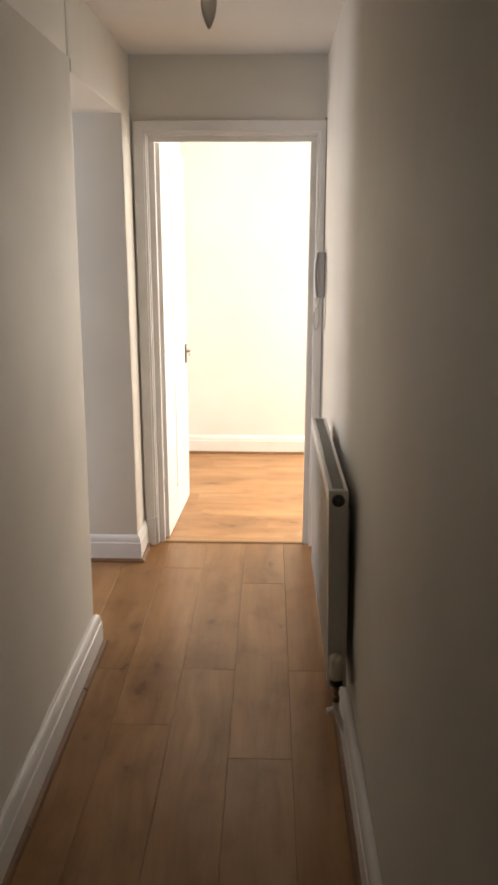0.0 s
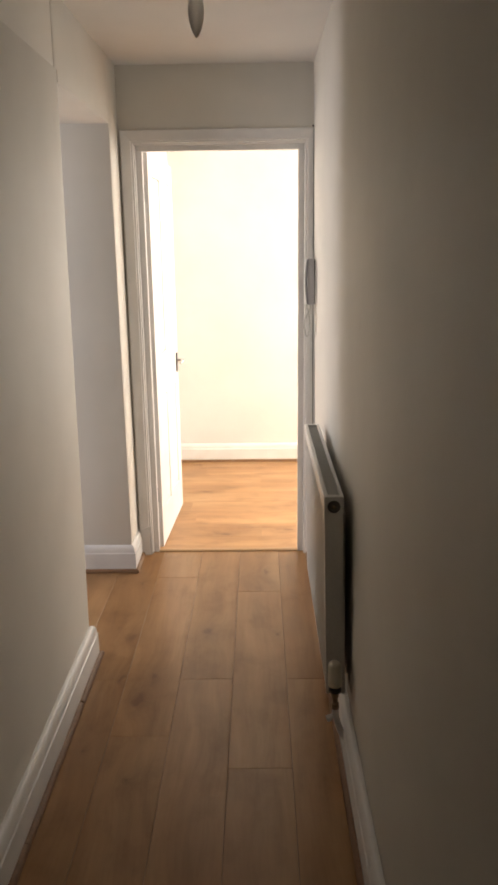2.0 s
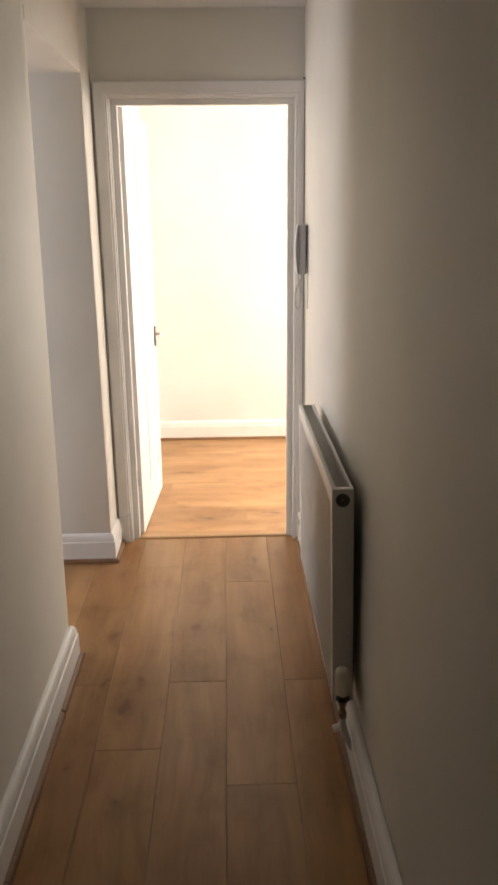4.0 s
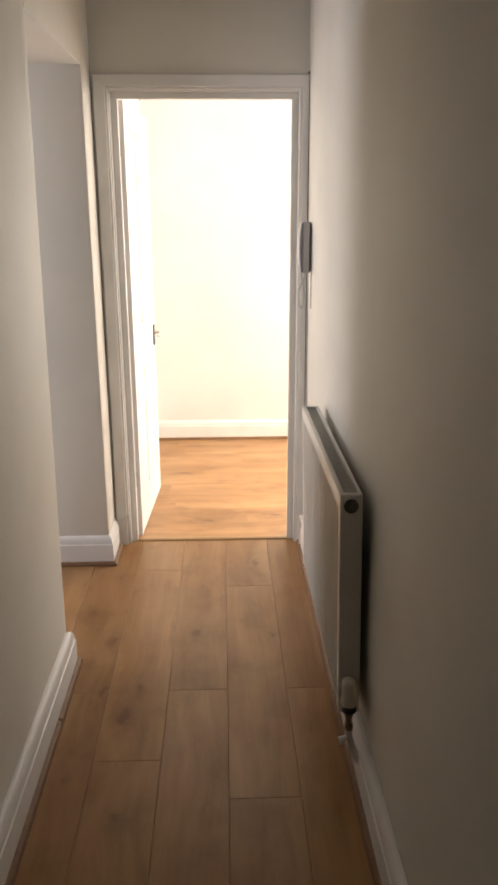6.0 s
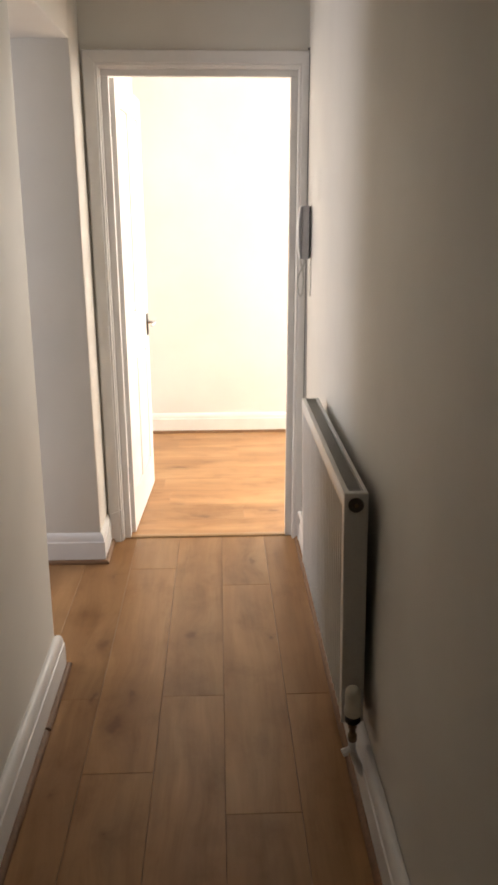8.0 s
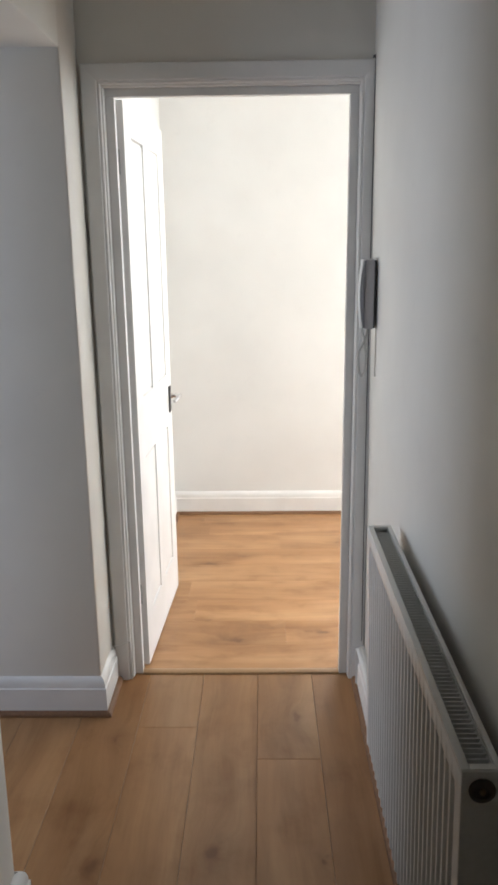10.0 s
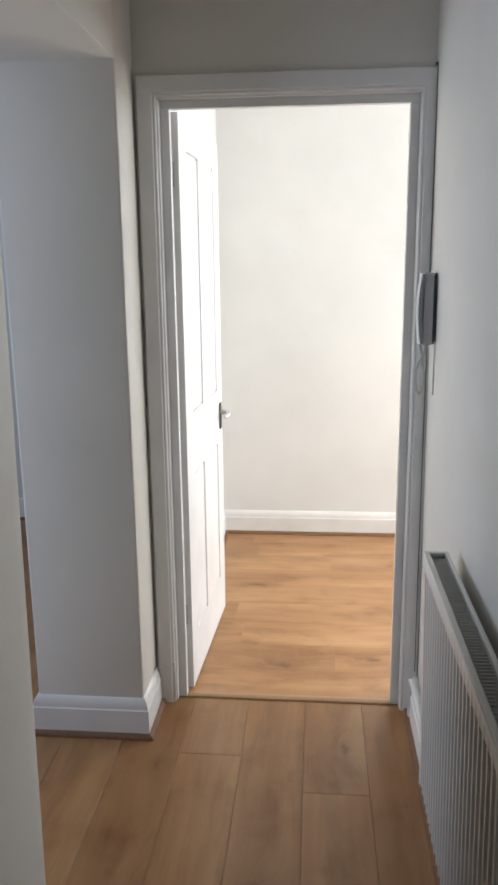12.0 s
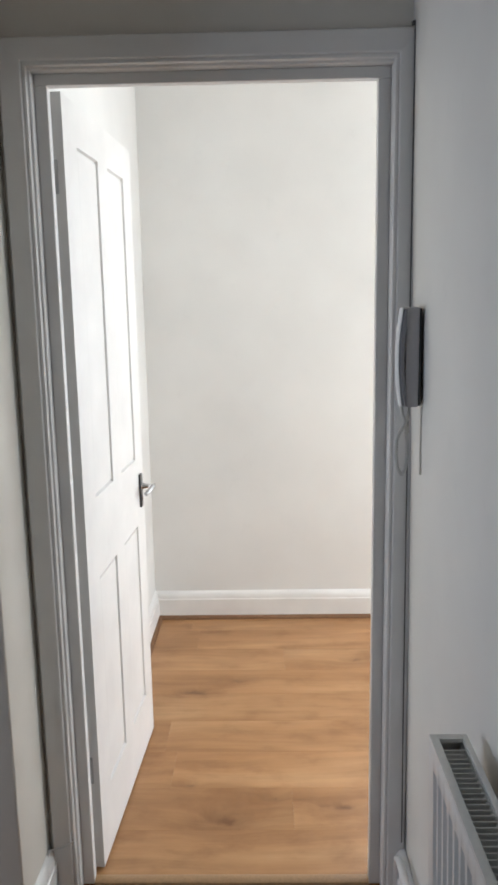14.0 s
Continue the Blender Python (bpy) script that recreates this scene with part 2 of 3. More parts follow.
def thing(name, x, y, z, label, category, turn=0.0, kind="", group=""):
    ob = new(name)
    ob.empty_display_size = 0.05
    ob.matrix_basis = pose(x, y, z, 0, 0, turn)
    return tagged(ob, label, category, group, kind)


# ---- the place in numbers ----
LEFT, RIGHT = -0.700, 0.228          # hall walls
BACK = -1.036                        # side room's face of the thick wall
NEAR_JAMB, FAR_JAMB = 2.900, 3.735   # open way into the side room
SOFFIT, CEIL, ROOM_CEIL = 2.080, 2.355, 2.60
DOOR_WALL, ROOM_FACE = 3.950, 4.030
ROOM_LEFT, ROOM_END, ROOM_RIGHT = -0.655, 5.735, 3.00
HALL_END, SIDE_LEFT, SIDE_START, SIDE_END = -4.00, -3.20, 0.20, 5.90


def leaning(bm, x0, x1, y0, y1, z0, z1, lean0=0.0, lean1=0.0):
    """A wall block whose two long faces lean by so much per metre of height."""
    zm = 1.1
    vs = [bm.verts.new((x + (z - zm) * lean, y, z)) for x, lean in ((x0, lean0), (x1, lean1)) for y in (y0, y1) for z in (z0, z1)]
    for q in ((0, 1, 3, 2), (4, 6, 7, 5), (0, 4, 5, 1), (2, 3, 7, 6), (0, 2, 6, 4), (1, 5, 7, 3)):
        bm.faces.new([vs[i] for i in q])
    return bm


def soften(bm, picks, offset=0.008, cuts=3):
    """Rounds the plaster edges whose middle satisfies picks."""
    edges = [e for e in bm.edges if picks((e.verts[0].co + e.verts[1].co) / 2)]
    bmesh.ops.bevel(bm, geom=edges, offset=offset, segments=cuts, affect="EDGES", profile=0.5)
    return bm


LEAN_L, LEAN_R = 0.012, -0.009
LEDGE, STEP = 2.120, 2.862
bm = leaning(bmesh.new(), BACK, LEFT, STEP, NEAR_JAMB, 0, LEDGE, 0, LEAN_L)
soften(bm, lambda c: abs(c.y - NEAR_JAMB) < 0.01 and 0.2 < c.z < 2.0)
leaning(bm, BACK, LEFT, STEP, NEAR_JAMB, LEDGE, ROOM_CEIL, 0, LEAN_L)
leaning(bm, BACK, LEFT, HALL_END, STEP, 0, LEDGE, 0, LEAN_L)
leaning(bm, BACK, LEFT - 0.0016, HALL_END, STEP, LEDGE, ROOM_CEIL, 0, LEAN_L)
soften(bm, lambda c: c.x > -0.705 and abs(c.z - LEDGE) < 0.005 and c.y < STEP - 0.01, 0.0015, 3)
soften(bm, lambda c: c.x > -0.70 and abs(c.y - STEP) < 0.002 and c.z > LEDGE + 0.1, 0.0015, 3)
solid("wall_left", bm, WALL, "cream plaster hallway wall, set back above head height", smooth=40)
bm = leaning(bmesh.new(), BACK, LEFT, NEAR_JAMB, FAR_JAMB, SOFFIT, ROOM_CEIL, 0, LEAN_L)
for v in bm.verts:
    if v.co.x > -0.8 and v.co.y > FAR_JAMB - 0.01:
        v.co.x = -0.6805
soften(bm, lambda c: abs(c.z - SOFFIT) < 0.01 and c.x > -0.8 and 3.0 < c.y < 3.7, 0.004, 3)
solid("wall_header", bm, WALL, "cream painted plaster header over the side opening", smooth=40)
bm = leaning(bmesh.new(), BACK, -0.680, FAR_JAMB, DOOR_WALL, 0, ROOM_CEIL)
soften(bm, lambda c: abs(c.y - FAR_JAMB) < 0.01 and 0.2 < c.z < 2.5, 0.006)
solid("wall_pier", bm, WALL, "cool white painted plaster pier beside the doorway", smooth=40)
bm = leaning(bmesh.new(), RIGHT, RIGHT + 0.15, HALL_END, DOOR_WALL, 0, ROOM_CEIL, LEAN_R, LEAN_R)
solid("wall_right", bm, WALL, "cream painted plaster wall behind the radiator", smooth=40)
solid("wall_back", one_box(LEFT - 0.05, RIGHT + 0.15, HALL_END - 0.12, HALL_END, 0, ROOM_CEIL), WALL, "plain painted wall closing the hallway")

# door wall with its opening
solid("wall_door_left", one_box(BACK, -0.632, DOOR_WALL, ROOM_FACE, 0, ROOM_CEIL), WALL, "narrow painted wall strip beside the door frame")
solid("wall_door_right", one_box(0.196, ROOM_RIGHT, DOOR_WALL, ROOM_FACE, 0, ROOM_CEIL), WALL, "painted wall beside the door frame")
solid("wall_door_top", one_box(-0.632, 0.196, DOOR_WALL, ROOM_FACE, 2.042, ROOM_CEIL), WALL, "painted plaster wall over the doorway")

# bright room
solid("wall_room_left", one_box(BACK, ROOM_LEFT, ROOM_FACE, SIDE_END, 0, ROOM_CEIL), ROOM_WALL, "warm white painted wall behind the open door")
bm = bmesh.new()
box(bm, ROOM_LEFT, 0.56, ROOM_END, ROOM_END + 0.15, 0, ROOM_CEIL)
box(bm, 1.40, ROOM_RIGHT, ROOM_END, ROOM_END + 0.15, 0, ROOM_CEIL)
box(bm, 0.56, 1.40, ROOM_END, ROOM_END + 0.15, 0, 0.68)
box(bm, 0.56, 1.40, ROOM_END, ROOM_END + 0.15, 2.32, ROOM_CEIL)
solid("wall_room_end", bm, ROOM_WALL, "bare warm white painted wall of the bright room")
bm = bmesh.new()
box(bm, ROOM_RIGHT, ROOM_RIGHT + 0.2, ROOM_FACE, 4.07, 0, ROOM_CEIL)
box(bm, ROOM_RIGHT, ROOM_RIGHT + 0.2, 5.05, ROOM_END, 0, ROOM_CEIL)
box(bm, ROOM_RIGHT, ROOM_RIGHT + 0.2, 4.07, 5.05, 0, 0.70)
box(bm, ROOM_RIGHT, ROOM_RIGHT + 0.2, 4.07, 5.05, 2.36, ROOM_CEIL)
solid("wall_room_right", bm, ROOM_WALL, "warm white wall with a window opening")

# side room
bm = bmesh.new()
box(bm, SIDE_LEFT - 0.2, SIDE_LEFT, SIDE_START, 2.41, 0, ROOM_CEIL)
box(bm, SIDE_LEFT - 0.2, SIDE_LEFT, 3.69, SIDE_END, 0, ROOM_CEIL)
box(bm, SIDE_LEFT - 0.2, SIDE_LEFT, 2.41, 3.69, 0, 0.53)
box(bm, SIDE_LEFT - 0.2, SIDE_LEFT, 2.41, 3.69, 2.17, ROOM_CEIL)
solid("wall_side_left", bm, ROOM_WALL, "white wall with a window opening")
solid("wall_side_end", one_box(SIDE_LEFT, BACK, SIDE_END, SIDE_END + 0.15, 0, ROOM_CEIL), ROOM_WALL, "white painted wall of the side room")
solid("wall_side_start", one_box(SIDE_LEFT, BACK, SIDE_START - 0.15, SIDE_START, 0, ROOM_CEIL), ROOM_WALL, "plain white wall closing the side room")

# ceilings
solid("ceiling", one_box(LEFT - 0.04, RIGHT + 0.04, HALL_END, DOOR_WALL, CEIL, CEIL + 0.1), CEILING, "cream painted hallway ceiling")
solid("ceiling_room", one_box(ROOM_LEFT, ROOM_RIGHT, ROOM_FACE, ROOM_END, ROOM_CEIL - 0.004, ROOM_CEIL + 0.1), CEILING, "white painted ceiling of the bright room")
solid("ceiling_side", one_box(SIDE_LEFT, BACK, SIDE_START, SIDE_END, ROOM_CEIL - 0.004, ROOM_CEIL + 0.1), CEILING, "white painted ceiling of the side room")

# ---- skirting and beading ----
SKIRT = [(0, 0), (0.019, 0), (0.019, 0.097), (0.0155, 0.100), (0.0150, 0.112), (0.0120, 0.124), (0.0060, 0.133), (0, 0.137)]
BEAD = [(0.019, 0.0005)] + [(0.019 + 0.016 * math.cos(a), 0.001 + 0.016 * math.sin(a)) for a in (0, 0.4, 0.8, 1.2, 1.57)]


def skirting(p, q, out, cut0=0.0, cut1=0.0, bead=True, packed=0.0):
    """A length of skirting board with its wooden bead, along a wall's foot."""
    solid("baseboard", swept(bmesh.new(), [(-packed, 0)] * bool(packed) + SKIRT + [(-packed, 0.137)] * bool(packed), (*p, 0), (*q, 0), (*out, 0), (0, 0, 1), cut0, cut1), GLOSS, "white gloss painted skirting board with a moulded top", smooth=35)
    if bead:
        solid("trim", swept(bmesh.new(), BEAD, (*p, 0), (*q, 0), (*out, 0), (0, 0, 1), cut0, cut1), BEAD_WOOD, "brown wooden beading along the skirting board", category="beading", smooth=35)


LFOOT, RFOOT, PIER = LEFT - 1.1 * LEAN_L + 0.010, RIGHT - 1.1 * LEAN_R - 0.001, -0.680
skirting((LFOOT, HALL_END), (LFOOT, NEAR_JAMB), (1, 0), 0, 1, bead=False, packed=0.009)
for y0, y1, cut0, cut1 in ((HALL_END, 1.9085, 0, 0.3), (1.9110, 2.5735, 0.3, 0), (2.5760, NEAR_JAMB, 0.3, 1)):
    solid("trim", swept(bmesh.new(), BEAD, (LFOOT, y0, 0), (LFOOT, y1, 0), (1, 0, 0), (0, 0, 1), cut0, cut1), BEAD_WOOD, "brown wooden beading with a gap at its joint", category="beading", smooth=35)
skirting((LFOOT, NEAR_JAMB), (BACK, NEAR_JAMB), (0, 1), -1, 1)
skirting((BACK, FAR_JAMB), (PIER, FAR_JAMB), (0, -1), -1, 1)
skirting((PIER, FAR_JAMB), (PIER, DOOR_WALL - 0.016), (1, 0), -1, 0)
skirting((BACK, FAR_JAMB), (BACK, SIDE_END), (-1, 0), -1, -1)
skirting((RFOOT - 0.012, HALL_END), (RFOOT - 0.012, DOOR_WALL - 0.020), (-1, 0), packed=0.010)
skirting((ROOM_LEFT, ROOM_FACE), (ROOM_LEFT, ROOM_END), (1, 0), 0, -1)
skirting((ROOM_LEFT, ROOM_END), (ROOM_RIGHT, ROOM_END), (0, -1), 1, 0)
skirting((SIDE_LEFT, SIDE_END), (BACK, SIDE_END), (0, -1), 0, -1)

# ---- door frame ----
frame_ob = thing("door_frame", -0.22, 3.99, 0, "white gloss painted door lining with moulded architraves", "door frame", kind="structure")


def local(bm, x=0.22, y=-3.99):
    bmesh.ops.translate(bm, verts=bm.verts[:], vec=(x, y, 0))
    return bm


part("lining", local(one_box(-0.632, -0.606, DOOR_WALL, ROOM_FACE, 0, 2.016, 0.002)), GLOSS, frame_ob)
part("lining", local(one_box(0.178, 0.196, DOOR_WALL, ROOM_FACE, 0, 2.016, 0.002)), GLOSS, frame_ob)
part("lining", local(one_box(-0.632, 0.196, DOOR_WALL, ROOM_FACE, 2.016, 2.042, 0.002)), GLOSS, frame_ob)
part("door_stop", local(one_box(-0.606, -0.577, 3.974, 4.000, 0, 1.991, 0.003, cuts=2)), GLOSS, frame_ob)
part("door_stop", local(one_box(0.150, 0.178, 3.974, 4.000, 0, 1.991, 0.003, cuts=2)), GLOSS, frame_ob)
part("door_stop", local(one_box(-0.606, 0.178, 3.974, 4.000, 1.991, 2.016, 0.003, cuts=2)), GLOSS, frame_ob)


def architrave_profile(w):
    return [(0, 0), (0, 0.009), (0.0015, 0.0115), (0.0065, 0.0120), (0.0080, 0.0108), (0.0092, 0.0108), (0.0110, 0.0165), (0.014, 0.018), (w - 0.003, 0.019), (w, 0.015), (w, 0)]


part("architrave", local(swept(bmesh.new(), architrave_profile(0.057), (-0.612, DOOR_WALL, 0), (-0.612, DOOR_WALL, 2.022), (-1, 0, 0), (0, -1, 0), 0, 1)), GLOSS, frame_ob, smooth=35)
part("architrave", local(swept(bmesh.new(), architrave_profile(0.054), (0.180, DOOR_WALL, 0), (0.180, DOOR_WALL, 2.022), (1, 0, 0), (0, -1, 0), 0, 1)), GLOSS, frame_ob, smooth=35)
part("architrave", local(swept(bmesh.new(), architrave_profile(0.0575), (-0.612, DOOR_WALL, 2.022), (0.180, DOOR_WALL, 2.022), (0, 0, 1), (0, -1, 0), -1, 1)), GLOSS, frame_ob, smooth=35)

# ---- the door: four panels, ajar towards the room's wall ----
DOOR_L, DOOR_H, T = 0.700, 1.985, 0.035
door = thing("door_1", -0.5605, 4.026, 0.008, "white gloss four-panel door standing wide open", "door", turn=-2.9, kind="structure")
COLS, ROWS_Z = ((0.108, 0.300), (0.400, 0.592)), ((0.185, 0.790), (1.010, 1.885))
for y0, y1 in ((0, COLS[0][0]), (COLS[1][1], DOOR_L)):
    part("stile", one_box(-T, 0, y0, y1, 0, DOOR_H), GLOSS, door)
for z0, z1 in ((0, ROWS_Z[0][0]), (ROWS_Z[0][1], ROWS_Z[1][0]), (ROWS_Z[1][1], DOOR_H)):
    part("rail", one_box(-T, 0, COLS[0][0], COLS[1][1], z0, z1), GLOSS, door)
for z0, z1 in ROWS_Z:
    part("muntin", one_box(-T, 0, COLS[0][1], COLS[1][0], z0, z1), GLOSS, door)


def door_panel(y0, y1, z0, z1):
    """A moulded recess with a raised field, on both faces."""
    bm = bmesh.new()
    steps = ((0.0, -0.0005), (0.0025, -0.0085), (0.0085, -0.0095), (0.0105, -0.0035), (0.020, -0.0030))
    for side in (0, 1):
        rings = []
        for inset, depth in steps:
            x = depth if side == 0 else -T - depth
            rings.append([bm.verts.new((x, y, z)) for y, z in ((y0 + inset, z0 + inset), (y1 - inset, z0 + inset), (y1 - inset, z1 - inset), (y0 + inset, z1 - inset))])
        for a, b in zip(rings, rings[1:]):
            for i in range(4):
                bm.faces.new((a[i], a[(i + 1) % 4], b[(i + 1) % 4], b[i]))
        bm.faces.new(rings[-1])
    return bm


for y0, y1 in COLS:
    for z0, z1 in ROWS_Z:
        part("panel", door_panel(y0, y1, z0, z1), GLOSS, door)
for z in (0.29, 1.80):
    hinge = part("hinge", one_box(-0.031, -0.016, -0.0016, 0.0004, z - 0.038, z + 0.038, 0.0004), STEEL, door, "dull steel butt hinge")
    part("knuckle", rod(bmesh.new(), (-0.033, -0.004, z - 0.038), (-0.033, -0.004, z + 0.038), 0.0045), STEEL, hinge, smooth=40)
# lever handle on a dark backplate
plate = part("backplate", one_box(0.0, 0.007, 0.628, 0.660, 0.842, 0.954, 0.003, cuts=2), PLATE, door, "dark metal handle plate with a chrome lever", smooth=40)
bm = turned(bmesh.new(), [(0.011, 0), (0.011, 0.006), (0.008, 0.010), (0.0075, 0.034), (0.0095, 0.040), (0.007, 0.044)], (0.007, 0.645, 0.912), "X")
part("spindle", bm, CHROME, plate, smooth=40)
bm = tube(bmesh.new(), [(0.042, 0.650, 0.912), (0.044, 0.630, 0.912), (0.043, 0.606, 0.909), (0.040, 0.588, 0.905), (0.034, 0.576, 0.901)], 0.0075, 12)
part("lever", bm, STEEL, plate, smooth=60)
part("keyhole", one_box(0.0065, 0.0078, 0.643, 0.647, 0.858, 0.874), BLACK_PLASTIC, plate)

# ---- threshold ----
THRESH = [(0, 0), (0.003, 0.005), (0.010, 0.008), (0.026, 0.008), (0.033, 0.005), (0.036, 0)]
solid("trim_threshold", swept(bmesh.new(), THRESH, (-0.577, 3.968, 0.0008), (0.150, 3.968, 0.0008), (0, 1, 0), (0, 0, 1)), STRIP_WOOD, "pale oak threshold strip between the two floors", category="threshold strip", smooth=35)

# ---- radiator ----
RY0, RY1, RZ0, RZ1, RX0, RX1 = 2.345, 3.300, 0.185, 0.840, 0.144, 0.203
rad = thing("radiator", 0.18, RY0, 0.0, "white enamelled panel radiator with vertical ribs and top grille", "radiator")


def rl(bm):
    bmesh.ops.translate(bm, verts=bm.verts[:], vec=(-0.18, -RY0, 0))
    for v in bm.verts:
        v.co.x += (RZ1 - v.co.z) * 0.022
    return bm


def ribbed(x_out, x_in, pitch=0.0333, rib=0.0090):
    """A pressed steel panel: flat bands above and below, rounded vertical flutes between."""
    ys = []
    y = RY0 + 0.032
    ys.append((RY0 + 0.003, 0.0))
    while y + pitch < RY1 - 0.02:
        ys += [(y, 0.0), (y + 0.0025, rib * 0.8), (y + 0.0045, rib), (y + 0.0195, rib), (y + 0.0215, rib * 0.8), (y + 0.024, 0.0)]
        y += pitch
    ys.append((RY1 - 0.003, 0.0))
    rows = [(RZ0 + 0.018, 1.0), (RZ0 + 0.032, 1.0), (RZ1 - 0.060, 1.0), (RZ1 - 0.042, 0.0), (RZ1 - 0.006, 0.0), (RZ1 - 0.002, -0.35)]
    sign = 1 if x_in > x_out else -1
    bm = bmesh.new()
    grids = []
    for back in (0.0, 0.0016):
        grids.append([[bm.verts.new((back + (x_out + sign * d * k if k >= 0 else x_out + sign * 0.004), yy, z)) for yy, d in ys] for z, k in rows])
    for g in grids:
        for a, b in zip(g, g[1:]):
            for i in range(len(ys) - 1):
                bm.faces.new((a[i], a[i + 1], b[i + 1], b[i]))
    f, g = grids
    rim = [[(r, 0) for r in range(len(rows))], [(r, -1) for r in range(len(rows))], [(0, c) for c in range(len(ys))], [(-1, c) for c in range(len(ys))]]
    for line in rim:
        for (r0, c0), (r1, c1) in zip(line, line[1:]):
            bm.faces.new((f[r0][c0], f[r1][c1], g[r1][c1], g[r0][c0]))
    return bm


part("front_panel", rl(ribbed(RX0, RX1)), ENAMEL, rad, smooth=50)
part("back_panel", rl(one_box(RX1 - 0.012, RX1 - 0.002, RY0 + 0.003, RY1 - 0.003, RZ0, RZ1 - 0.012, 0.002)), ENAMEL, rad)
bm = bmesh.new()
y = RY0 + 0.02
while y < RY1 - 0.02:
    box(bm, RX0 + 0.013, RX1 - 0.013, y, y + 0.001, RZ0 + 0.03, RZ1 - 0.120)
    y += 0.0125
part("convector_fins", rl(bm), SHADE_METAL, rad)
for y0, y1 in ((RY0, RY0 + 0.004), (RY1 - 0.004, RY1)):
    part("side_panel", rl(one_box(RX0, RX1, y0, y1, RZ0 + 0.004, RZ1, 0.0012)), ENAMEL, rad)
grille = part("top_grille", rl(one_box(RX0 - 0.0005, RX0 + 0.013, RY0 + 0.003, RY1 - 0.003, RZ1 - 0.007, RZ1 + 0.001, 0.002, cuts=2)), ENAMEL, rad, smooth=40)
part("grille_edge", rl(one_box(RX1 - 0.010, RX1, RY0 + 0.003, RY1 - 0.003, RZ1 - 0.007, RZ1 + 0.001, 0.002, cuts=2)), ENAMEL, grille, smooth=40)
for y0 in (RY0 + 0.004, RY1 - 0.016):
    part("grille_end", rl(one_box(RX0 + 0.013, RX1 - 0.010, y0, y0 + 0.012, RZ1 - 0.006, RZ1 + 0.0005)), ENAMEL, grille)
slat_mesh = mesh("slat", rl(one_box(RX0 + 0.013, RX1 - 0.010, RY0, RY0 + 0.0020, RZ1 - 0.020, RZ1 - 0.009)), ENAMEL)
y = 0.026
while y < RY1 - RY0 - 0.024:
    slat = new("slat", slat_mesh)
    slat.parent, slat.location = grille, (0, y, 0)
    y += 0.0118
plug = part("vent_plug", rl(turned(bmesh.new(), [(0.0190, 0), (0.0190, 0.003), (0.016, 0.005), (0.0105, 0.005), (0.0105, 0.002), (0.005, 0.002)], (0.173, RY0, RZ1 - 0.030), "-Y")), DARK_METAL, rad, "dark metal end plug", smooth=40)
part("vent_screw", rl(turned(bmesh.new(), [(0.0045, 0), (0.0045, 0.006), (0.002, 0.007)], (0.173, RY0, RZ1 - 0.030), "-Y", 8)), COPPER, plug)
for y in (RY0 + 0.18, RY1 - 0.18):
    part("bracket", rl(one_box(RX1 - 0.004, 0.232, y, y + 0.035, RZ0 + 0.10, RZ1 - 0.12)), ENAMEL, rad)
# thermostatic valve, tail and pipe at the near end
VX, VY = 0.168, RY0 - 0.038
valve = part("valve_head", rl(turned(bmesh.new(), [(0.017, 0), (0.0215, 0.003), (0.0225, 0.010), (0.0225, 0.022), (0.0202, 0.025), (0.0205, 0.062), (0.0190, 0.074), (0.013, 0.081), (0.005, 0.083)], (VX, VY, 0.241))), AGED_PLASTIC, rad, "yellowed white thermostatic valve head", smooth=40)
part("valve_collar", rl(turned(bmesh.new(), [(0.0170, 0), (0.0200, 0.002), (0.0200, 0.014), (0.017, 0.017)], (VX, VY, 0.221))), BLACK_PLASTIC, valve, "black knurled collar", smooth=40)
part("valve_body", rl(turned(bmesh.new(), [(0.0095, 0), (0.0120, 0.003), (0.0120, 0.020), (0.0085, 0.024), (0.0085, 0.040), (0.0115, 0.044), (0.0115, 0.060)], (VX, VY, 0.161))), COPPER, valve, smooth=40)
part("valve_tail", rl(rod(bmesh.new(), (VX, VY, 0.195), (VX, RY0 + 0.002, 0.195), 0.009)), CHROME, valve, smooth=40)
part("supply_pipe", rl(tube(bmesh.new(), [(VX, VY, 0.172), (VX, VY - 0.002, 0.140), (VX + 0.008, VY - 0.010, 0.112), (VX + 0.020, VY - 0.022, 0.086), (VX + 0.040, VY - 0.040, 0.064)], 0.0100, 12)), WHITE_PLASTIC, valve, "white painted supply pipe", smooth=60)
tap = part("drain_cock", rl(rod(bmesh.new(), (VX, VY, 0.142), (VX - 0.022, VY - 0.010, 0.134), 0.0075)), WHITE_PLASTIC, valve, smooth=40)
part("drain_nut", rl(rod(bmesh.new(), (VX - 0.016, VY - 0.009, 0.1362), (VX - 0.027, VY - 0.012, 0.133), 0.0110, sides=6)), WHITE_PLASTIC, tap)
part("lockshield", rl(turned(bmesh.new(), [(0.010, 0), (0.013, 0.004), (0.013, 0.040), (0.009, 0.046)], (VX, RY1 + 0.034, 0.190))), WHITE_PLASTIC, rad, "white lockshield valve cap", smooth=40)
pipe = part("return_pipe", rl(tube(bmesh.new(), [(VX, RY1 - 0.002, 0.206), (VX, RY1 + 0.030, 0.204), (VX + 0.004, 3.400, 0.200), (VX + 0.014, 3.480, 0.190), (VX + 0.022, 3.600, 0.180), (VX + 0.024, 3.750, 0.172), (VX + 0.024, 3.850, 0.166), (VX + 0.024, 3.880, 0.150), (VX + 0.024, 3.885, 0.010)], 0.0100, 12)), WHITE_PLASTIC, rad, "white painted pipe along the skirting", smooth=60)
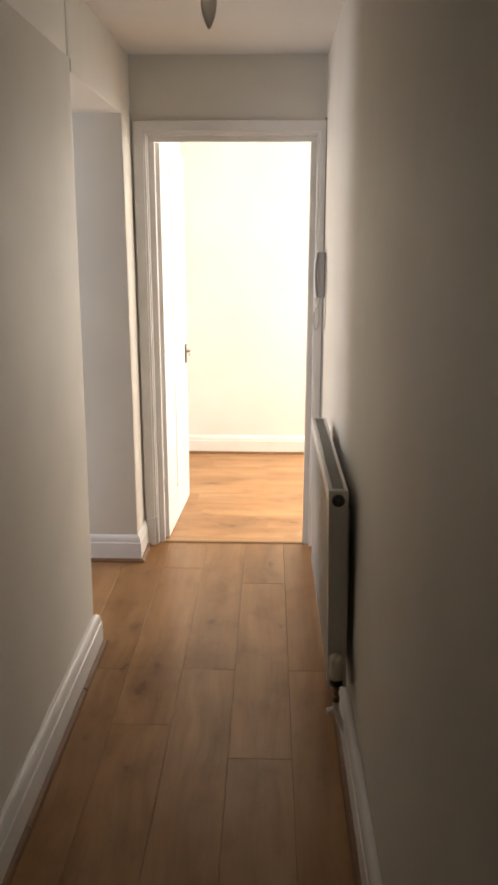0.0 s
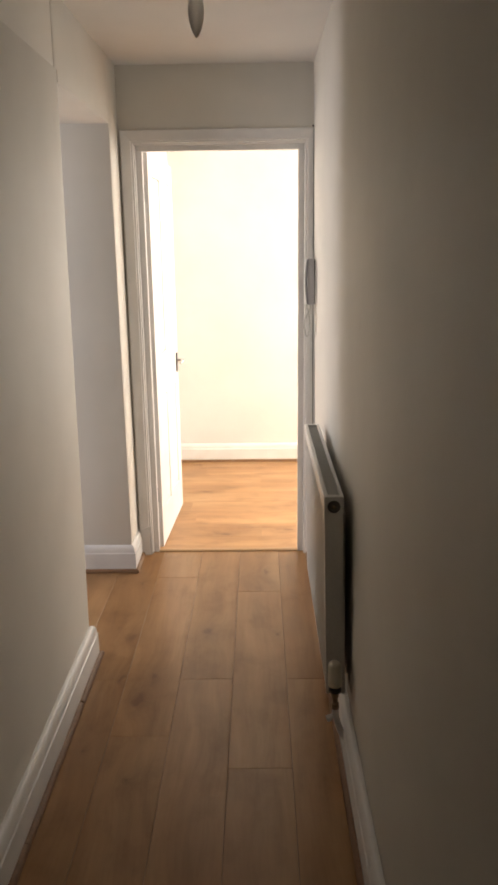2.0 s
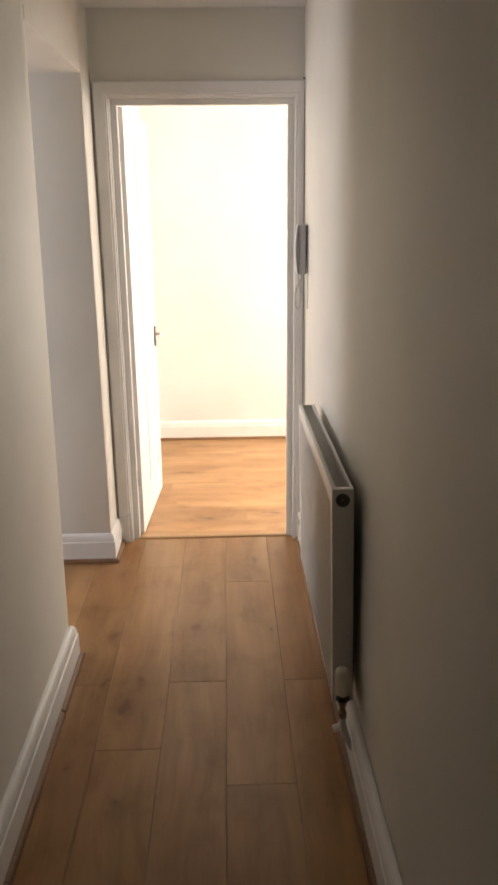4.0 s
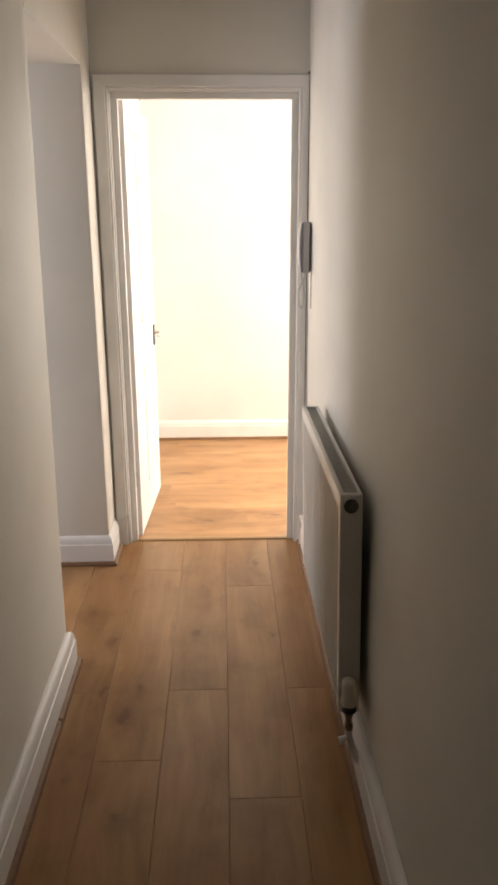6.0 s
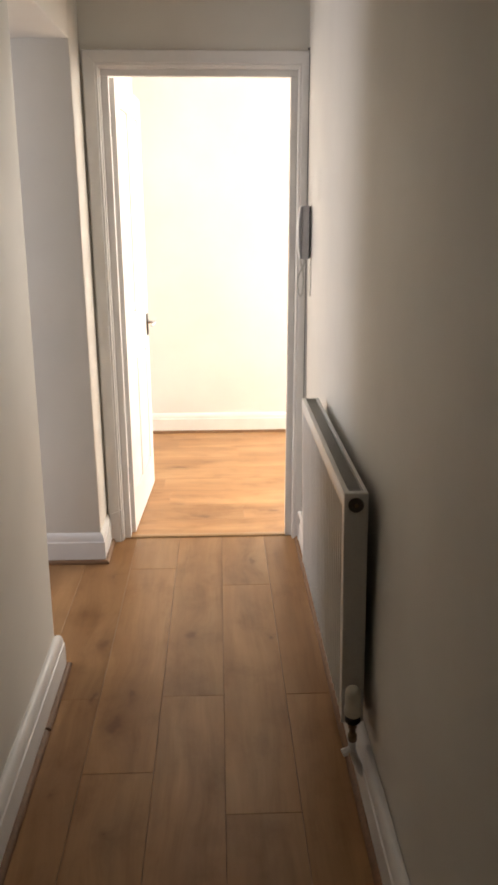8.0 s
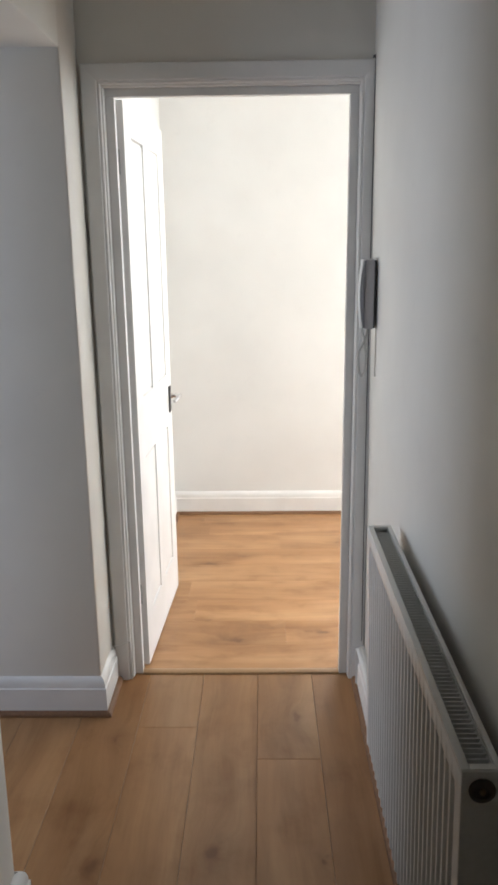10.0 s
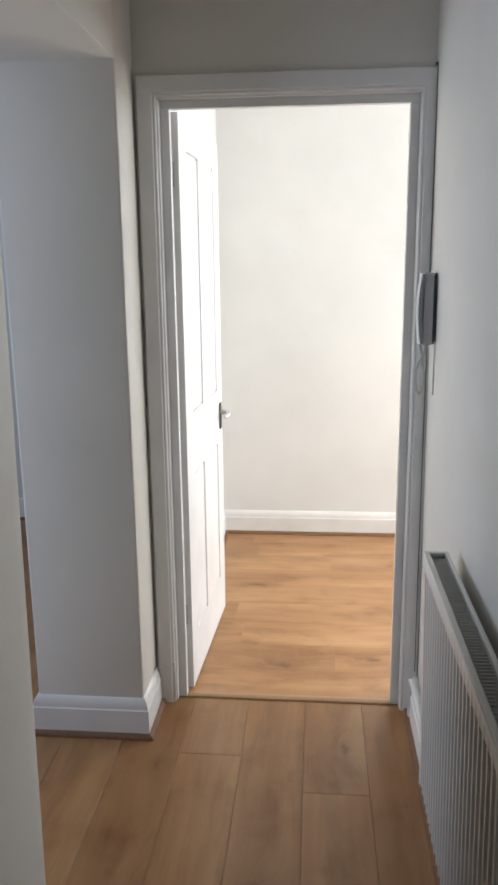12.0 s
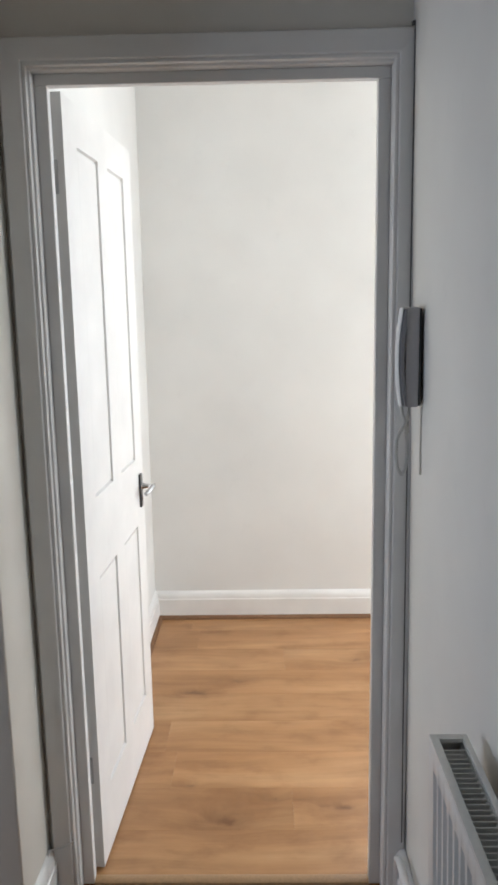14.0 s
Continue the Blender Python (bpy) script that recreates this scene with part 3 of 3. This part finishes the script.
part("pipe_elbow", rl(rod(bmesh.new(), (VX + 0.012, 3.470, 0.191), (VX + 0.017, 3.520, 0.187), 0.0135)), WHITE_PLASTIC, pipe, smooth=40)

# ---- door-entry telephone ----
phone = thing("intercom_phone", 0.212, 3.812, 1.292, "grey and white door-entry telephone handset on the wall", "intercom")
PX = 0.007


def bowed(bm, x_of, thick, y0, y1, z0, z1, steps=14):
    """An upright bar bowed towards the hall."""
    rings = []
    for i in range(steps + 1):
        k = i / steps
        x, z = x_of(k), z0 + (z1 - z0) * k
        t = thick * (1 - 0.35 * abs(2 * k - 1) ** 6)
        rings.append([bm.verts.new(p) for p in ((x, y0 + 0.006, z), (x, y1 - 0.006, z), (x + 0.004, y1, z), (x + t, y1, z), (x + t, y0, z), (x + 0.004, y0, z))])
    for a, b in zip(rings, rings[1:]):
        for i in range(6):
            bm.faces.new((a[i], a[(i + 1) % 6], b[(i + 1) % 6], b[i]))
    bm.faces.new(rings[0])
    bm.faces.new(list(reversed(rings[-1])))
    return bm


part("base", one_box(-0.025, PX - 0.004, -0.020, 0.045, 0.0, 0.208, 0.004, cuts=2), GREY_PLASTIC, phone, "grey plastic wall base", smooth=40)
part("wall_plate", one_box(PX - 0.004, PX, -0.019, 0.043, 0.003, 0.205), BLACK_PLASTIC, phone)
handset = part("handset", bowed(bmesh.new(), lambda k: -0.035 - 0.009 * (1 - (2 * k - 1) ** 2), 0.004, -0.022, 0.010, 0.002, 0.206), WHITE_PLASTIC, phone, "white bowed handset", smooth=40)
# side turned from the light, its shade painted as a darker grey
part("handset_back", bowed(bmesh.new(), lambda k: -0.0308 - 0.009 * (1 - (2 * k - 1) ** 2), 0.011, -0.024, 0.012, 0.004, 0.204), SHADOW_PLASTIC, handset, smooth=40)
part("cradle_hook", one_box(-0.030, -0.024, -0.0205, -0.010, 0.165, 0.190, 0.002), BLACK_PLASTIC, phone)
coil = []
loop = [(-0.030, -0.006, 0.004), (-0.028, -0.008, -0.016), (-0.021, -0.009, -0.034), (-0.026, -0.010, -0.050), (-0.033, -0.010, -0.075), (-0.034, -0.010, -0.105), (-0.030, -0.010, -0.134), (-0.022, -0.010, -0.148), (-0.014, -0.010, -0.136), (-0.010, -0.009, -0.105), (-0.010, -0.008, -0.075), (-0.014, -0.007, -0.050), (-0.019, -0.005, -0.034), (-0.013, -0.004, -0.016), (-0.012, -0.002, 0.004)]
fine = []
for a, b in zip(loop, loop[1:]):
    fine += [Vector(a).lerp(Vector(b), k / 26) for k in range(26)]
for i, p in enumerate(fine):
    w = 0.0021 if 30 < i < len(fine) - 30 else 0.0015
    away = -0.006 * min(1.0, max(0.0, -p.z - 0.03) / 0.03)
    coil.append(p + Vector((away + w * math.cos(i * 1.25), w * math.sin(i * 1.25), 0.0)))
part("coiled_cord", tube(bmesh.new(), coil, 0.0026, 8), CORD, phone, "pale grey coiled telephone cord", smooth=70)
part("cable_trunking", one_box(0.0115, 0.0158, -0.004, 0.004, -0.150, -0.002, 0.001), WALL, phone)

# dark bell wire in the corner of the architrave
solid("bell_wire", tube(bmesh.new(), [(0.2185, 3.926, 2.09), (0.2190, 3.926, 1.60), (0.2200, 3.926, 1.00), (0.2225, 3.926, 0.50), (0.2250, 3.926, 0.16)], 0.0016, 6), CABLE, "thin dark cable in the corner beside the architrave", kind="", category="cable")
solid("cable_clip", one_box(0.211, 0.217, 3.922, 3.930, 2.080, 2.088, 0.001), CABLE, "small dark cable clip on the architrave corner", kind="", category="cable clip")
solid("telephone_wire", tube(bmesh.new(), [(-0.677, 3.905, 0.128), (-0.674, 3.920, 0.142), (-0.660, 3.9255, 0.143), (-0.640, 3.9265, 0.147), (-0.622, 3.9290, 0.156), (-0.6135, 3.9330, 0.160), (-0.6120, 3.9350, 0.120), (-0.6115, 3.9350, 0.004)], 0.0022, 6), WHITE_PLASTIC, "loose white cable over the skirting and architrave", kind="", category="cable", smooth=60)

# ---- pendant bulb ----
BX, BY, BZ = -0.172, 2.05, 2.000
lamp = thing("pendant_lamp", BX, BY, CEIL, "unlit pendant with a bare frosted candle bulb", "ceiling lamp")
d = BZ - CEIL
part("ceiling_rose", turned(bmesh.new(), [(0.045, 0), (0.045, -0.008), (0.030, -0.022), (0.008, -0.030)], (0, 0, 0)), WHITE_PLASTIC, lamp, smooth=40)
part("flex", rod(bmesh.new(), (0, 0, -0.025), (0, 0, d + 0.155), 0.003, sides=8), WHITE_PLASTIC, lamp)
part("lamp_holder", turned(bmesh.new(), [(0.006, 0.165), (0.013, 0.155), (0.016, 0.145), (0.016, 0.110), (0.0135, 0.100)], (0, 0, d)), DARK_METAL, lamp, "dark metal lamp holder", smooth=40)
part("bulb_cap", turned(bmesh.new(), [(0.012, 0.104), (0.012, 0.092), (0.013, 0.086)], (0, 0, d)), STEEL, lamp, smooth=40)
part("bulb", turned(bmesh.new(), [(0.0125, 0.088), (0.0155, 0.076), (0.0175, 0.060), (0.0175, 0.048), (0.0155, 0.034), (0.0115, 0.020), (0.0065, 0.008), (0.003, 0.002), (0.0006, 0.0)], (0, 0, d)), FROST, lamp, "frosted white candle bulb", smooth=60)

# ---- floors: single boards over a dark underlay ----
floor = solid("floor", one_box(SIDE_LEFT, RIGHT + 0.06, HALL_END, SIDE_END, -0.12, -0.006), UNDERLAY, "oak laminate floor of the hallway and side room", category="floor")
floor_room = solid("floor_room", one_box(ROOM_LEFT - 0.02, ROOM_RIGHT, 3.99, ROOM_END, -0.13, -0.0065), UNDERLAY, "oak laminate floor of the bright room, lightened for its daylight", category="floor")
WIDE, LONG = 0.1985, 1.2470


def board_mesh(length, material, gap, edge):
    bm = one_box(gap / 2, WIDE - gap / 2, gap / 2, length - gap / 2, -0.008, 0.0)
    edges = [e for e in bm.edges if all(v.co.z > -0.001 for v in e.verts)]
    bmesh.ops.bevel(bm, geom=edges, offset=edge, segments=1, affect="EDGES")
    return mesh("plank", bm, material)


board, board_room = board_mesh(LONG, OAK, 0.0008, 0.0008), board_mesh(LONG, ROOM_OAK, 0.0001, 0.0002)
STARTS = {0: 2.738, 1: 2.400, 2: 2.742, 3: 2.238, 4: 2.740}


def lay(parent, whole, material, gap, edge, start, low, high, place):
    """One row of boards from low to high, with a joint at start; the end boards are cut."""
    a = start - LONG * math.ceil((start - low) / LONG)
    while a < high:
        b, a0 = min(a + LONG, high), max(a, low)
        if b - a0 > 0.03:
            data = whole if b - a0 > LONG - 0.001 else board_mesh(b - a0, material, gap, edge)
            plank = new("plank", data)
            plank.parent, plank.matrix_basis = parent, place(a0, b)
        a += LONG


for c in range(-13, 5):
    x = -0.7465 + c * WIDE
    low = HALL_END if c >= -1 else SIDE_START
    high = 3.982 if c >= 0 else SIDE_END
    lay(floor, board, OAK, 0.0008, 0.0008, STARTS.get(c, 2.4 + 0.415 * ((c * 5) % 3)), low, high, lambda a, b: pose(x, a, 0))
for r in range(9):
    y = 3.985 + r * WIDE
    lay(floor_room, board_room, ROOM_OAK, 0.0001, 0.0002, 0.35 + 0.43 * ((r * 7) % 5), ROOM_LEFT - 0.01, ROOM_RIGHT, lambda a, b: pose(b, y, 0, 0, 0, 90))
